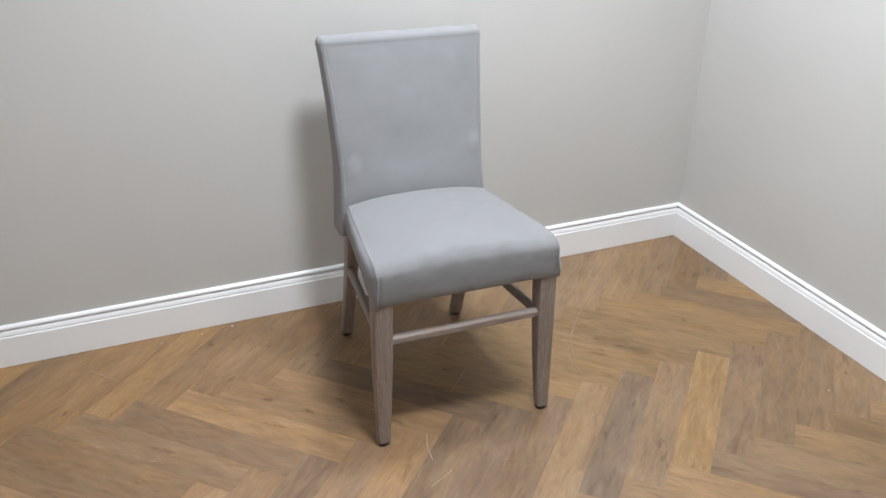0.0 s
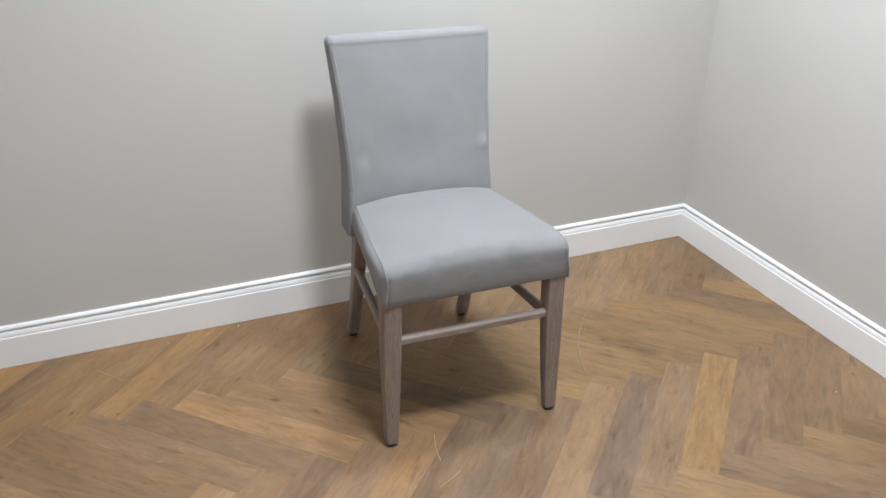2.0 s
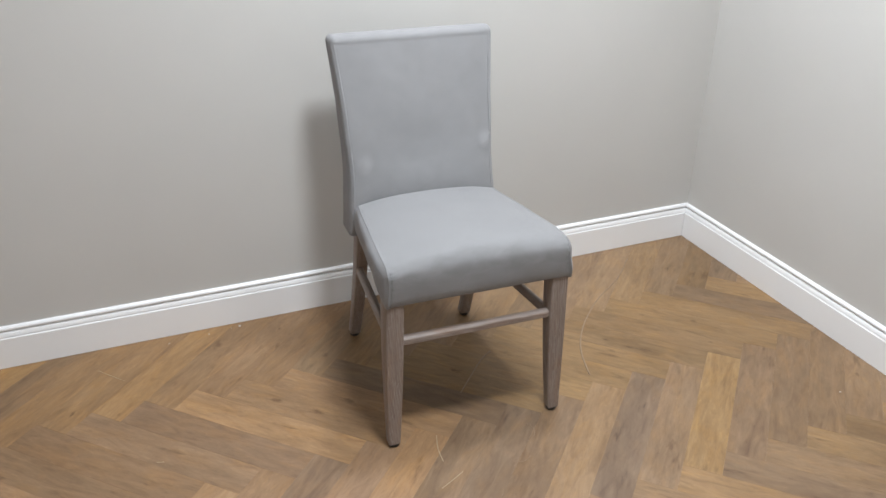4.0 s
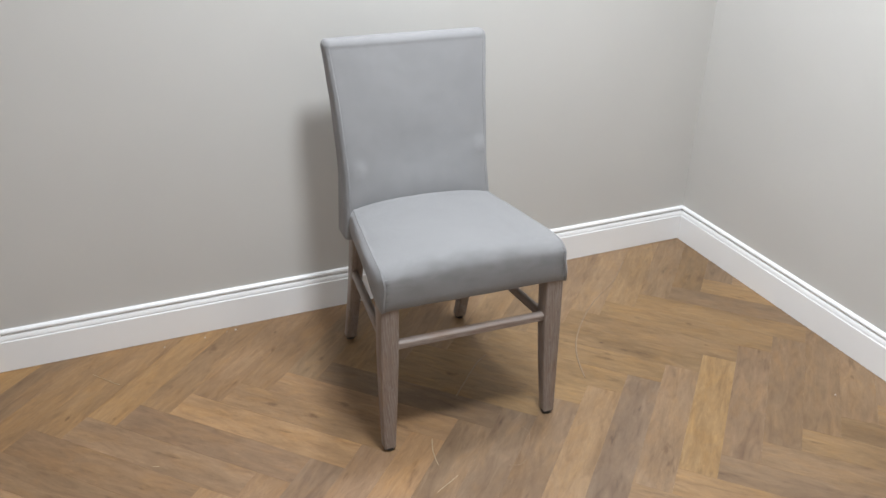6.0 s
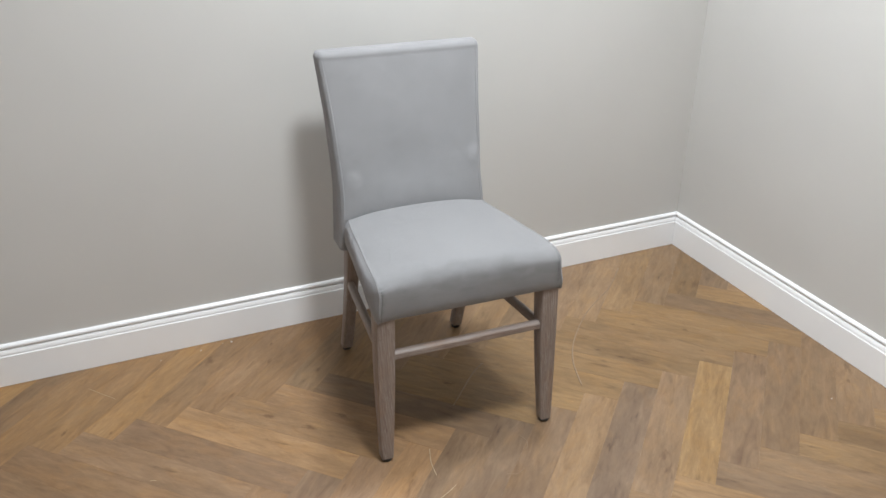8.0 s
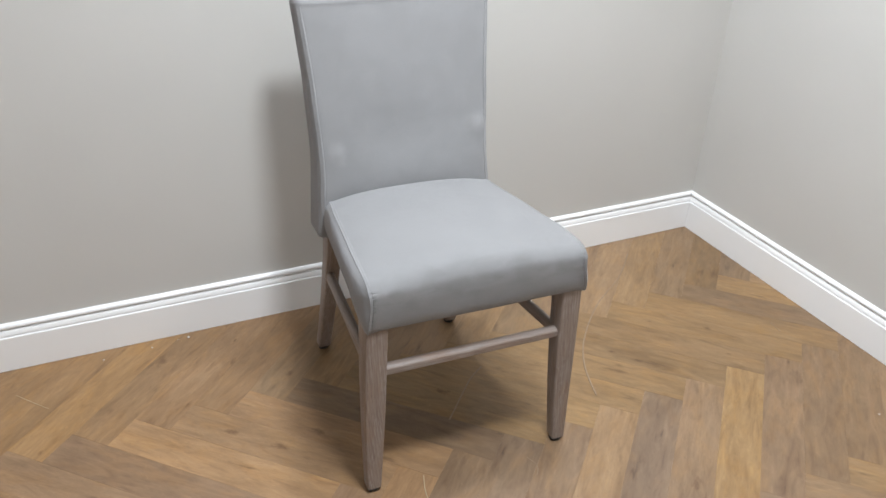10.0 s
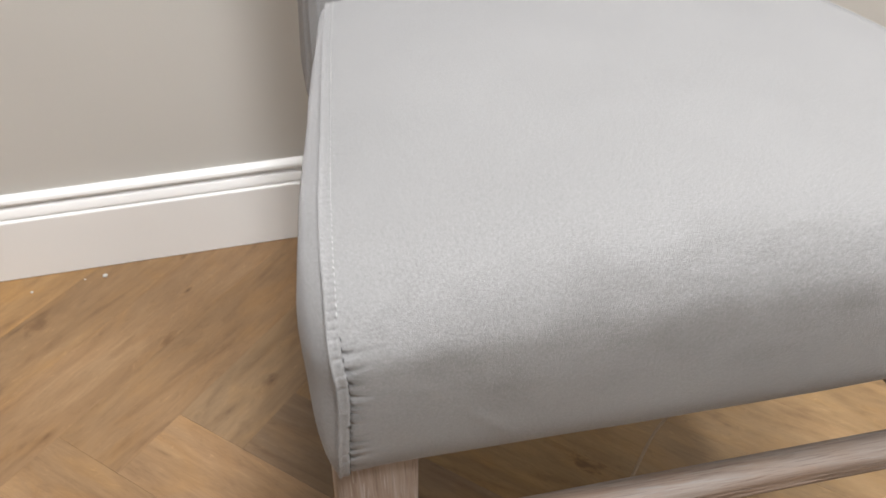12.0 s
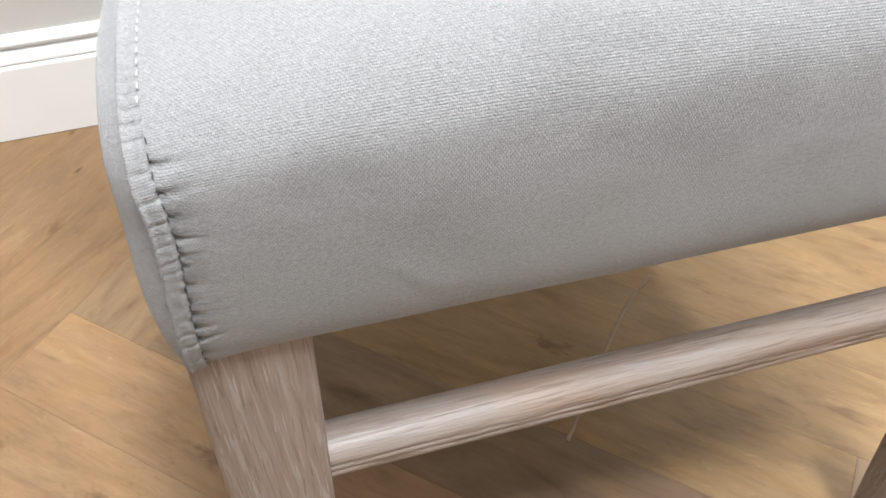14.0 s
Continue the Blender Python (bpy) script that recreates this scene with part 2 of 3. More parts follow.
def fabric(name, colour, ribs=1.0, smudge=0.95, soil_and_streaks=False, pale_spots=()):
    """Pale grey brushed fabric, woven in fine cross ribs; its map is in metres."""
    m, t, b = material(name, 0.95, 0.0, 0.26)
    b.inputs["Sheen Roughness"].default_value = 0.45
    b.inputs["Sheen Tint"].default_value = (0.97, 0.965, 1, 1)
    b.inputs["Specular IOR Level"].default_value = 0.03
    c = coords(t, "UV")
    wide = noise_tex(t, c, 8, 5, 0.6)
    pile = noise_tex(t, c, 1500, 3)
    dark = tuple(v * smudge for v in colour)
    one = ramp(t, wide, "Fac", [(0.36, dark), (0.58, colour)])
    flecks = ramp(t, pile, "Fac", [(0.3, (0.85, 0.85, 0.85)), (0.7, (1.08, 1.08, 1.08))])
    fluff = noise_tex(t, coords(t, "UV", (1, 1.4, 1)), 560, 3)
    fluffs = ramp(t, fluff, "Fac", [(0.34, (0.885, 0.885, 0.885)), (0.66, (1.08, 1.08, 1.08))])
    spun = mix(t, "MULTIPLY", 1.0, one, 0, fluffs, 0)
    two = mix(t, "MULTIPLY", 1.0, spun, 2, flecks, 0)
    # the weave: short proud stitches in staggered rows, slightly wavy
    slant = coords(t, "UV")
    slant.inputs["Rotation"].default_value = (0, 0, radians(2))
    drift = noise_tex(t, slant, 180, 2)
    centred = t.nodes.new("ShaderNodeVectorMath")
    centred.operation = "SCALE"
    centred.inputs["Scale"].default_value = 0.0003
    wire(t, drift, "Color", centred, 0)
    wavy = t.nodes.new("ShaderNodeVectorMath")
    wavy.operation = "ADD"
    wire(t, slant, 0, wavy, 0)
    wire(t, centred, 0, wavy, 1)
    knit = node(t, "ShaderNodeTexBrick", Scale=1.0, Mortar_Size=0.0003, Mortar_Smooth=1.0, Brick_Width=0.0012, Row_Height=0.00082, Color1=(1, 1, 1, 1), Color2=(0.75, 0.75, 0.75, 1), Mortar=(0, 0, 0, 1))
    knit.offset = 0.5
    wire(t, wavy, 0, knit, "Vector")
    weave = ramp(t, knit, "Color", [(0.1, (0.76, 0.76, 0.76)), (0.8, (1.05, 1.05, 1.05))])
    cloth = mix(t, "MULTIPLY", 0.36 * ribs, two, 2, weave, 0)
    if soil_and_streaks:
        # greyish soiling in blotches along the front edge of the cloth
        spread = noise_tex(t, coords(t, "UV", (16, 30, 1)), 1.0, 4, 0.6, 0.4)
        blotch = ramp(t, spread, "Fac", [(0.44, (0, 0, 0)), (0.62, (1, 1, 1))])
        split = t.nodes.new("ShaderNodeSeparateXYZ")
        wire(t, c, 0, split, 0)
        belt = ramp(t, split, 1, [(0.045, (0.1, 0.1, 0.1)), (0.085, (1, 1, 1)), (0.115, (0.9, 0.9, 0.9)), (0.15, (0, 0, 0))])
        where = mix(t, "MULTIPLY", 1.0, blotch, 0, belt, 0)
        dirty = mix(t, "MULTIPLY", 1.0, cloth, 2, (0.865, 0.86, 0.855), None)
        cloth = mix(t, "MIX", (where, 2), cloth, 2, dirty, 2)
        # darker streaks along the gathered corner stitching
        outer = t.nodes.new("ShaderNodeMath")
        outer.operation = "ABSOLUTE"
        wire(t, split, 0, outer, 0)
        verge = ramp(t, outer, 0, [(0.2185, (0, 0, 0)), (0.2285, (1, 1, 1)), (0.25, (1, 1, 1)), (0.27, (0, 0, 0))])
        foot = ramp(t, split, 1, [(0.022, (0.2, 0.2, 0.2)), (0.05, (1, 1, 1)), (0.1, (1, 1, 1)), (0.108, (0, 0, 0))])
        streak = noise_tex(t, coords(t, "UV", (70, 300, 1)), 1.0, 3, 0.6, 0.3)
        streaks = ramp(t, streak, "Fac", [(0.45, (0, 0, 0)), (0.58, (1, 1, 1))])
        corner = mix(t, "MULTIPLY", 1.0, mix(t, "MULTIPLY", 1.0, verge, 0, foot, 0), 2, streaks, 0)
        streaked = mix(t, "MULTIPLY", 1.0, cloth, 2, (0.64, 0.64, 0.65), None)
        cloth = mix(t, "MIX", (corner, 2), cloth, 2, streaked, 2)
    # paler oval spots on the cloth
    for px, pz, size in pale_spots:
        at = t.nodes.new("ShaderNodeMapping")
        at.vector_type = "TEXTURE"
        at.inputs["Location"].default_value = (px, pz, 0)
        at.inputs["Scale"].default_value = (size, size * 1.25, 1)
        wire(t, c, 0, at, "Vector")
        reach = t.nodes.new("ShaderNodeVectorMath")
        reach.operation = "LENGTH"
        wire(t, at, 0, reach, 0)
        spot = ramp(t, reach, "Value", [(0.45, (1.13, 1.13, 1.13)), (1.0, (1, 1, 1))])
        cloth = mix(t, "MULTIPLY", 1.0, cloth, 2, spot, 0)
    wire(t, cloth, 2, b, "Base Color")
    low = bump(t, b, knit, "Color", 0.42 * ribs, 0.0005)
    mid = bump(t, b, fluff, "Fac", 0.26, 0.001, low)
    bump(t, b, pile, "Fac", 0.45, 0.0006, mid)
    return m


FABRIC = fabric("pale_grey_fabric", (0.2735, 0.2697, 0.2705), soil_and_streaks=True)
FABRIC_BACK = fabric("pale_grey_back_fabric", (0.2735, 0.2697, 0.2705), 0.35, 0.945, pale_spots=((-0.166, 0.60, 0.026), (0.186, 0.635, 0.024)))


def plain(name, colour, rough):
    m, t, b = material(name, rough)
    n = noise_tex(t, coords(t), 90, 3)
    r = ramp(t, n, "Fac", [(0.3, tuple(v * 0.8 for v in colour)), (0.7, colour)])
    wire(t, r, 0, b, "Base Color")
    return m


THREAD = plain("pale_thread", (0.5, 0.498, 0.49), 0.8)
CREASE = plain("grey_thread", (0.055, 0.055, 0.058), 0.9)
LINING = plain("dark_lining", (0.04, 0.04, 0.042), 0.95)
RUBBER = plain("black_glide", (0.018, 0.017, 0.017), 0.5)
SUBFLOOR = plain("dark_joint", (0.13, 0.085, 0.05), 0.9)
SLIVER = plain("pale_sliver", (0.46, 0.36, 0.23), 0.7)
SCUFF = plain("pale_scuff", (0.268, 0.186, 0.115), 0.6)
CHIP = plain("white_paint_chip", (0.6, 0.585, 0.56), 0.6)


# ---- building helpers ----
def part(name, bm, mat, parent, label="", smooth=True):
    mesh = bpy.data.meshes.new(name)
    bmesh.ops.recalc_face_normals(bm, faces=bm.faces)
    bm.to_mesh(mesh)
    bm.free()
    mesh.materials.append(mat)
    if smooth:
        for p in mesh.polygons:
            p.use_smooth = True
    ob = new(name, mesh)
    ob.parent = parent
    if label:
        tagged(ob, label)
    return ob


def box(x0, x1, y0, y1, z0, z1):
    bm = bmesh.new()
    bmesh.ops.create_cube(bm, size=1)
    bmesh.ops.transform(bm, verts=bm.verts, matrix=Matrix.LocRotScale(((x0 + x1) / 2, (y0 + y1) / 2, (z0 + z1) / 2), None, (x1 - x0, y1 - y0, z1 - z0)))
    return bm


def grid(rows, uvs=None, closed=False):
    """A sheet from rows of points; uvs: the same in metres of cloth."""
    bm = bmesh.new()
    layer = bm.loops.layers.uv.new("UVMap")
    vs = [[bm.verts.new(p) for p in row] for row in rows]
    wide = len(rows[0])
    for i in range(len(rows) - 1):
        for j in range(wide if closed else wide - 1):
            k = (j + 1) % wide
            f = bm.faces.new((vs[i][j], vs[i][k], vs[i + 1][k], vs[i + 1][j]))
            if uvs:
                spots = (uvs[i][j], uvs[i][j + 1], uvs[i + 1][j + 1], uvs[i + 1][j])
                for loop, uv in zip(f.loops, spots):
                    loop[layer].uv = uv
    return bm, vs


def tube(points, radius, sides=6, flat=1.0):
    """A round strand along points."""
    rows = []
    for i, p in enumerate(points):
        way = (Vector(points[min(i + 1, len(points) - 1)]) - Vector(points[max(i - 1, 0)])).normalized()
        side = way.cross(Vector((0.13, 0.31, 0.94))).normalized()
        up = side.cross(way)
        rows.append([Vector(p) + radius * (math.cos(a) * side + flat * math.sin(a) * up) for a in (2 * math.pi * k / sides for k in range(sides))])
    bm, vs = grid(rows, closed=True)
    bm.faces.new(vs[0])
    bm.faces.new(reversed(vs[-1]))
    return bm


def spline(knots, t):
    """Catmull-Rom through knots, t from 0 to 1; each knot is a tuple."""
    n = len(knots) - 1
    i = min(int(t * n), n - 1)
    f = t * n - i
    a, b, c, d = (np.array(knots[max(0, min(n, i + k))], float) for k in (-1, 0, 1, 2))
    return 0.5 * (2 * b + (c - a) * f + (2 * a - 5 * b + 4 * c - d) * f * f + (3 * b - a - 3 * c + d) * f**3)


# ---- the room ----
X0, X1, Y0, Y1 = -6.0, 0.016, -3.5, 0.016
tagged(part("wall_north", box(X0 - 0.12, X1 + 0.12, Y1, Y1 + 0.12, -0.02, ROOM_H), WALL, None, smooth=False), "plain greige painted wall behind the chair", "wall", kind="structure")
tagged(part("wall_east", box(X1, X1 + 0.12, Y0, Y1, -0.02, ROOM_H), WALL, None, smooth=False), "plain greige painted wall meeting at the corner", "wall", kind="structure")


def wall_with_opening(x0, x1, y0, y1, z0, z1, opening):
    """A wall across x with one window opening through it."""
    oy0, oy1, oz0, oz1 = opening
    bm = bmesh.new()
    for by0, by1, bz0, bz1 in ((y0, oy0, z0, z1), (oy1, y1, z0, z1), (oy0, oy1, z0, oz0), (oy0, oy1, oz1, z1)):
        bmesh.ops.create_cube(bm, size=1, matrix=Matrix.LocRotScale(((x0 + x1) / 2, (by0 + by1) / 2, (bz0 + bz1) / 2), None, (x1 - x0, by1 - by0, bz1 - bz0)))
    return bm


tagged(part("wall_west", wall_with_opening(X0 - 0.12, X0, Y0, Y1, -0.02, ROOM_H, ADDED_WINDOW), WALL, None, smooth=False), "plain greige painted wall with an added window opening", "wall", kind="structure")
# unseen window, added to hold the west fill lamp
window = tagged(new("added_window_1"), "unseen white framed window, added at the far end for fill light", "window", kind="structure")
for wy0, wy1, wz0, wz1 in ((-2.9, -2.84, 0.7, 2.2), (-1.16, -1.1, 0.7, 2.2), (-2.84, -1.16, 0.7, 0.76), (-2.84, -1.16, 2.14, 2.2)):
    part("added_window_frame", box(X0 - 0.1, X0 - 0.03, wy0, wy1, wz0, wz1), TRIM, window, smooth=False)
tagged(part("wall_south", box(X0 - 0.12, X1 + 0.12, Y0 - 0.12, Y0, -0.02, ROOM_H), WALL, None, smooth=False), "plain greige painted wall", "wall", kind="structure")
tagged(part("ceiling", box(X0 - 0.12, X1 + 0.12, Y0 - 0.12, Y1 + 0.12, ROOM_H, ROOM_H + 0.1), CEILING, None, smooth=False), "plain white ceiling", "ceiling", kind="structure")
floor = part("floor", box(X0 - 0.12, X1 + 0.12, Y0 - 0.12, Y1 + 0.12, -0.06, -0.014), SUBFLOOR, None, smooth=False)
tagged(floor, "brown oak floor laid in a herringbone pattern", "floor", kind="structure")

PROFILE = [(0.0, 0.001), (0.016, 0.001), (0.016, 0.0955), (0.0154, 0.0972), (0.0132, 0.0982), (0.0106, 0.0988), (0.0106, 0.1006), (0.0130, 0.1014), (0.0126, 0.1045),
           (0.0112, 0.1090), (0.0094, 0.1131), (0.0022, 0.1142), (0.0022, 0.1198), (0.0092, 0.1208), (0.0098, 0.1232), (0.0086, 0.1272), (0.0056, 0.1303), (0.0022, 0.1318), (0.0, 0.1322)]


def baseboard(name, along_x, far):
    """A moulded skirting, mitred at the corner."""
    rows = []
    for end in (0, 1):
        row = []
        for depth, z in PROFILE:
            at = X1 - depth if end else far
            if along_x:
                row.append((at - (0.0004 if end else 0), Y1 - depth, z))
            else:
                row.append((X1 - depth, at - (0.0004 if end else 0), z))
        rows.append(row)
    bm, vs = grid(rows)
    bm.faces.new(vs[0])
    bm.faces.new(vs[1])
    ob = part(name, bm, TRIM, None, smooth=False)
    return tagged(ob, "white painted baseboard with a stepped moulded top", "baseboard", kind="structure")


baseboard("baseboard_1", True, X0)
baseboard("baseboard_2", False, Y0)

# ---- the chair ----
CHAIR = pose(-1.2185, -0.735, 0, 0, 0, -2.2)
chair = new("dining_chair")
chair.matrix_world = CHAIR
tagged(chair, "upholstered dining chair in pale grey fabric with taupe limed-wood legs", "chair")


def leg(name, levels, mat):
    """A squared leg lofted through (z, x centre, y centre, x half, y half), with eased edges."""
    rows = []
    for z, cx, cy, hx, hy in levels:
        e = 0.0028
        row = []
        for sx, sy in ((1, 1), (-1, 1), (-1, -1), (1, -1)):
            a = (cx + sx * hx, cy + sy * (hy - e), z)
            b = (cx + sx * (hx - e * 0.35), cy + sy * (hy - e * 0.35), z)
            c = (cx + sx * (hx - e), cy + sy * hy, z)
            row += [a, b, c] if sx * sy > 0 else [c, b, a]
        rows.append(row)
    bm, vs = grid(rows, closed=True)
    for end in (vs[0], vs[-1]):
        bm.faces.new([bm.verts.new(v.co) for v in end])
    return part(name, bm, mat, chair)


def glide(owner, cx, cy):
    bm = bmesh.new()
    bmesh.ops.create_cone(bm, cap_ends=True, segments=20, radius1=0.0132, radius2=0.0146, depth=0.012)
    bmesh.ops.translate(bm, verts=bm.verts, vec=(cx, cy, 0.006))
    part("glide", bm, RUBBER, owner, "black plastic foot glide")


for side in (-1, 1):
    levels = []
    for k in range(9):
        z = 0.011 + 0.419 * k / 8
        f = 1 - z / 0.43
        outer = 0.2405 + 0.001 * f + 0.0025 * math.sin(math.pi * f)
        wide = 0.0452 - 0.0157 * f + 0.006 * math.sin(math.pi * f)
        deep = 0.051 - 0.022 * f
        levels.append((z, side * (outer - wide / 2), 0.004 - 0.012 * f * f + deep / 2, wide / 2, deep / 2))
    front = leg("leg", levels, UPRIGHT)
    glide(front, levels[0][1], levels[0][2])
    levels = []
    for k in range(10):
        z = 0.011 + 0.399 * k / 9
        f = 1 - z / 0.44
        half = 0.0185 - 0.0035 * f
        levels.append((z, side * (0.178 + 0.008 * f) - 0.007 + (0.009 - 0.004 * f if side < 0 else 0.0), 0.445 + 0.03 * f + 0.064 * f * f, half, half + 0.002))
    back_leg = leg("leg", levels, UPRIGHT)
    glide(back_leg, levels[0][1], levels[0][2])


def rail(a, b, half_w, half_h, mat):
    """A stretcher with a rounded top between two points."""
    a, b = Vector(a), Vector(b)
    way = (b - a).normalized()
    side = way.cross(Vector((0, 0, 1))).normalized()
    shape = [(-1, -0.92), (-0.94, -1), (0.94, -1), (1, -0.92), (1.0, -0.62), (0.955, -0.55), (0.955, -0.47), (1.0, -0.4), (1.0, -0.14), (0.965, -0.08), (0.965, -0.02), (0.99, 0.06), (0.985, 0.24), (0.93, 0.45), (0.78, 0.68), (0.52, 0.87), (0.2, 0.98), (-0.15, 1), (-0.5, 0.93), (-0.82, 0.72), (-1, 0.36)]
    rows = []
    for k in range(61):
        p = a.lerp(b, k / 60)
        row = []
        for i, (u, v) in enumerate(shape):
            worn = 0.07 * noise.noise((k * 0.35, i * 0.9, a.x * 7)) if 4 <= i <= 11 else 0.0
            row.append(p + side * ((u + worn) * half_w) + Vector((0, 0, (v + worn * 0.7) * half_h)))
        rows.append(row)
    bm, vs = grid(rows, closed=True)
    bm.faces.new(vs[0])
    bm.faces.new(vs[-1])
    return part("stretcher", bm, mat, chair)


rail((-0.205, 0.022, 0.3085), (0.205, 0.022, 0.3085), 0.0115, 0.0098, CROSS)
rail((-0.175, 0.45, 0.3165), (0.175, 0.45, 0.3165), 0.010, 0.0105, CROSS)
for side in (-1, 1):
    rail((side * 0.216, 0.035, 0.293), (side * 0.186, 0.45, 0.275), 0.010, 0.0115, DEEP)

# seat: profile from the lower front edge over the front roll to the back
SEAT = [(0.016, 0.4220), (0.009, 0.4180), (0.0012, 0.4210), (-0.0038, 0.438), (-0.0056, 0.462), (-0.0052, 0.487), (0.0, 0.510), (0.022, 0.5265), (0.068, 0.5325), (0.14, 0.533), (0.21, 0.530), (0.28, 0.524), (0.35, 0.5165), (0.397, 0.5125), (0.414, 0.492)]


def seat_edge(t):
    """The seam of the seat on one side: half width, y and z."""
    y, z = spline(SEAT, t)
    back = min(1.0, max(0.0, y / 0.42))
    half = 0.2385 - 0.045 * back
    if y < 0.05:
        half -= 0.0034 * math.exp(-(((z - 0.487) / 0.034) ** 2)) * min(1.0, max(0.0, (0.05 - y) / 0.03))
    half += 0.0025 * min(1.0, max(0.0, (y - 0.03) / 0.07)) * min(1.0, max(0.0, (0.42 - y) / 0.1))
    drop = (0.008 + 0.010 * min(1.0, back * 2.5) - 0.007 * max(0.0, back - 0.4)) * min(1.0, max(0.0, (z - 0.47) / 0.05))
    return half, y, z - drop - hem_sag(z, 0.0)


def flare(z):
    """How far the fabric stands out at the foot of one front corner."""
    low = min(1.0, max(0.0, (0.475 - z) / 0.05))
    return 0.006 * low * low * (3 - 2 * low)


gather_rng = random.Random(5)
GATHERS = [(0.5118, 1.25, 0.005, 0.0)]
while GATHERS[-1][0] > 0.428:
    GATHERS.append((GATHERS[-1][0] - gather_rng.uniform(0.0055, 0.0095), gather_rng.uniform(0.45, 1.1), gather_rng.uniform(0.0018, 0.0044), gather_rng.uniform(-0.1, 0.12)))


def gathers(z, inward, wide=0.0013):
    """Depth, from 0 to about 1, of the creases that the corner stitching pulls into the cloth."""
    deep = 0.0
    for at, strength, reach, slope in GATHERS:
        off = (z - at - slope * inward) / wide
        if abs(off) < 4:
            deep += strength * math.exp(-off * off - max(0.0, inward) / reach)
    return deep


def hem_sag(z, inward):
    """How far the front hem hangs over the legs, near the corner seams."""
    low = min(1.0, max(0.0, (0.47 - z) / 0.05))
    return 0.0042 * low * low * math.exp(-max(0.0, inward) / 0.026)


def over_edge(half, z, level, inward):
    """How far the top of the seat rises above its seam, a little way in from the edge."""
    if level < 0.47 or inward <= 0:
        return 0.0
    return (level - z + 0.0012) * (1 - (1 - inward / half) ** 3.5)


part("seat_frame", box(-0.19, 0.19, 0.03, 0.43, 0.424, 0.428), LINING, chair, "dark lining under the seat", smooth=False)
NV, NU = 380, 150
rows, uvs = [], []
length, last = 0.0, None
for i in range(NV + 1):
    t = i / NV
    half, ye, ze = seat_edge(t)
    yc, zc = spline(SEAT, t)
    if last is not None:
        length += math.hypot(yc - last[0], zc - last[1])
    last = (yc, zc)
    row, uv = [], []
    for j in range(NU + 1):
        u = -1 + 2 * j / NU
        u *= 1.5 - 0.5 * u * u
        rise = (1 - abs(u) ** 3.5)
        top = min(1.0, max(0.0, (zc - 0.49) / 0.035))
        crown = (0.005 + 0.009 * t) * (1 - u * u) * top
        x = u * half
        y = ye + (yc - ye) * rise - 0.003 * (1 - u * u) * (1 - top)
        z = ze + (zc - ze) * rise + crown
        if z < 0.47:
            z = ze + hem_sag(zc, 0.0) + (zc - ze - hem_sag(zc, 0.0)) * rise - hem_sag(zc, (1 - abs(u)) * half) + crown
        # puckers at the gathered corner seams, and soft unevenness
        inward = (1 - abs(u)) * half - 0.0062
        pull = (1.0 if u < 0 else 0.6) * min(1.0, max(0.0, (0.5195 - zc) / 0.006))
        puff = 0.0003 * math.exp(-((inward - 0.004) / 0.006) ** 2)
        y += pull * (0.0021 * gathers(zc, inward + 0.0006, 0.0014) - puff + 0.0007 * math.exp(-(((inward + 0.0008) / 0.0010) ** 2)))
        lump = noise.noise((x * 11, length * 11, 3.1)) * 0.0012 + noise.noise((x * 34, length * 34, 7.7)) * 0.0003
        along = min(1.0, max(0.0, ((x + 0.1685) * 0.017 + (z - 0.459) * -0.019) / (0.017**2 + 0.019**2)))
        off = math.hypot(x + 0.1685 - 0.017 * along, z - 0.459 + 0.019 * along)
        y -= 0.0007 * math.exp(-((off / 0.0022) ** 2))
        y -= lump * (1 - top)
        z += lump * top
        row.append((x + flare(zc) * max(0.0, u) ** 6, y, z))
        uv.append((x, length))
    rows.append(row)
    uvs.append(uv)
bm, _ = grid(rows, uvs)
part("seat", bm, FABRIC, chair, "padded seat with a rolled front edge")

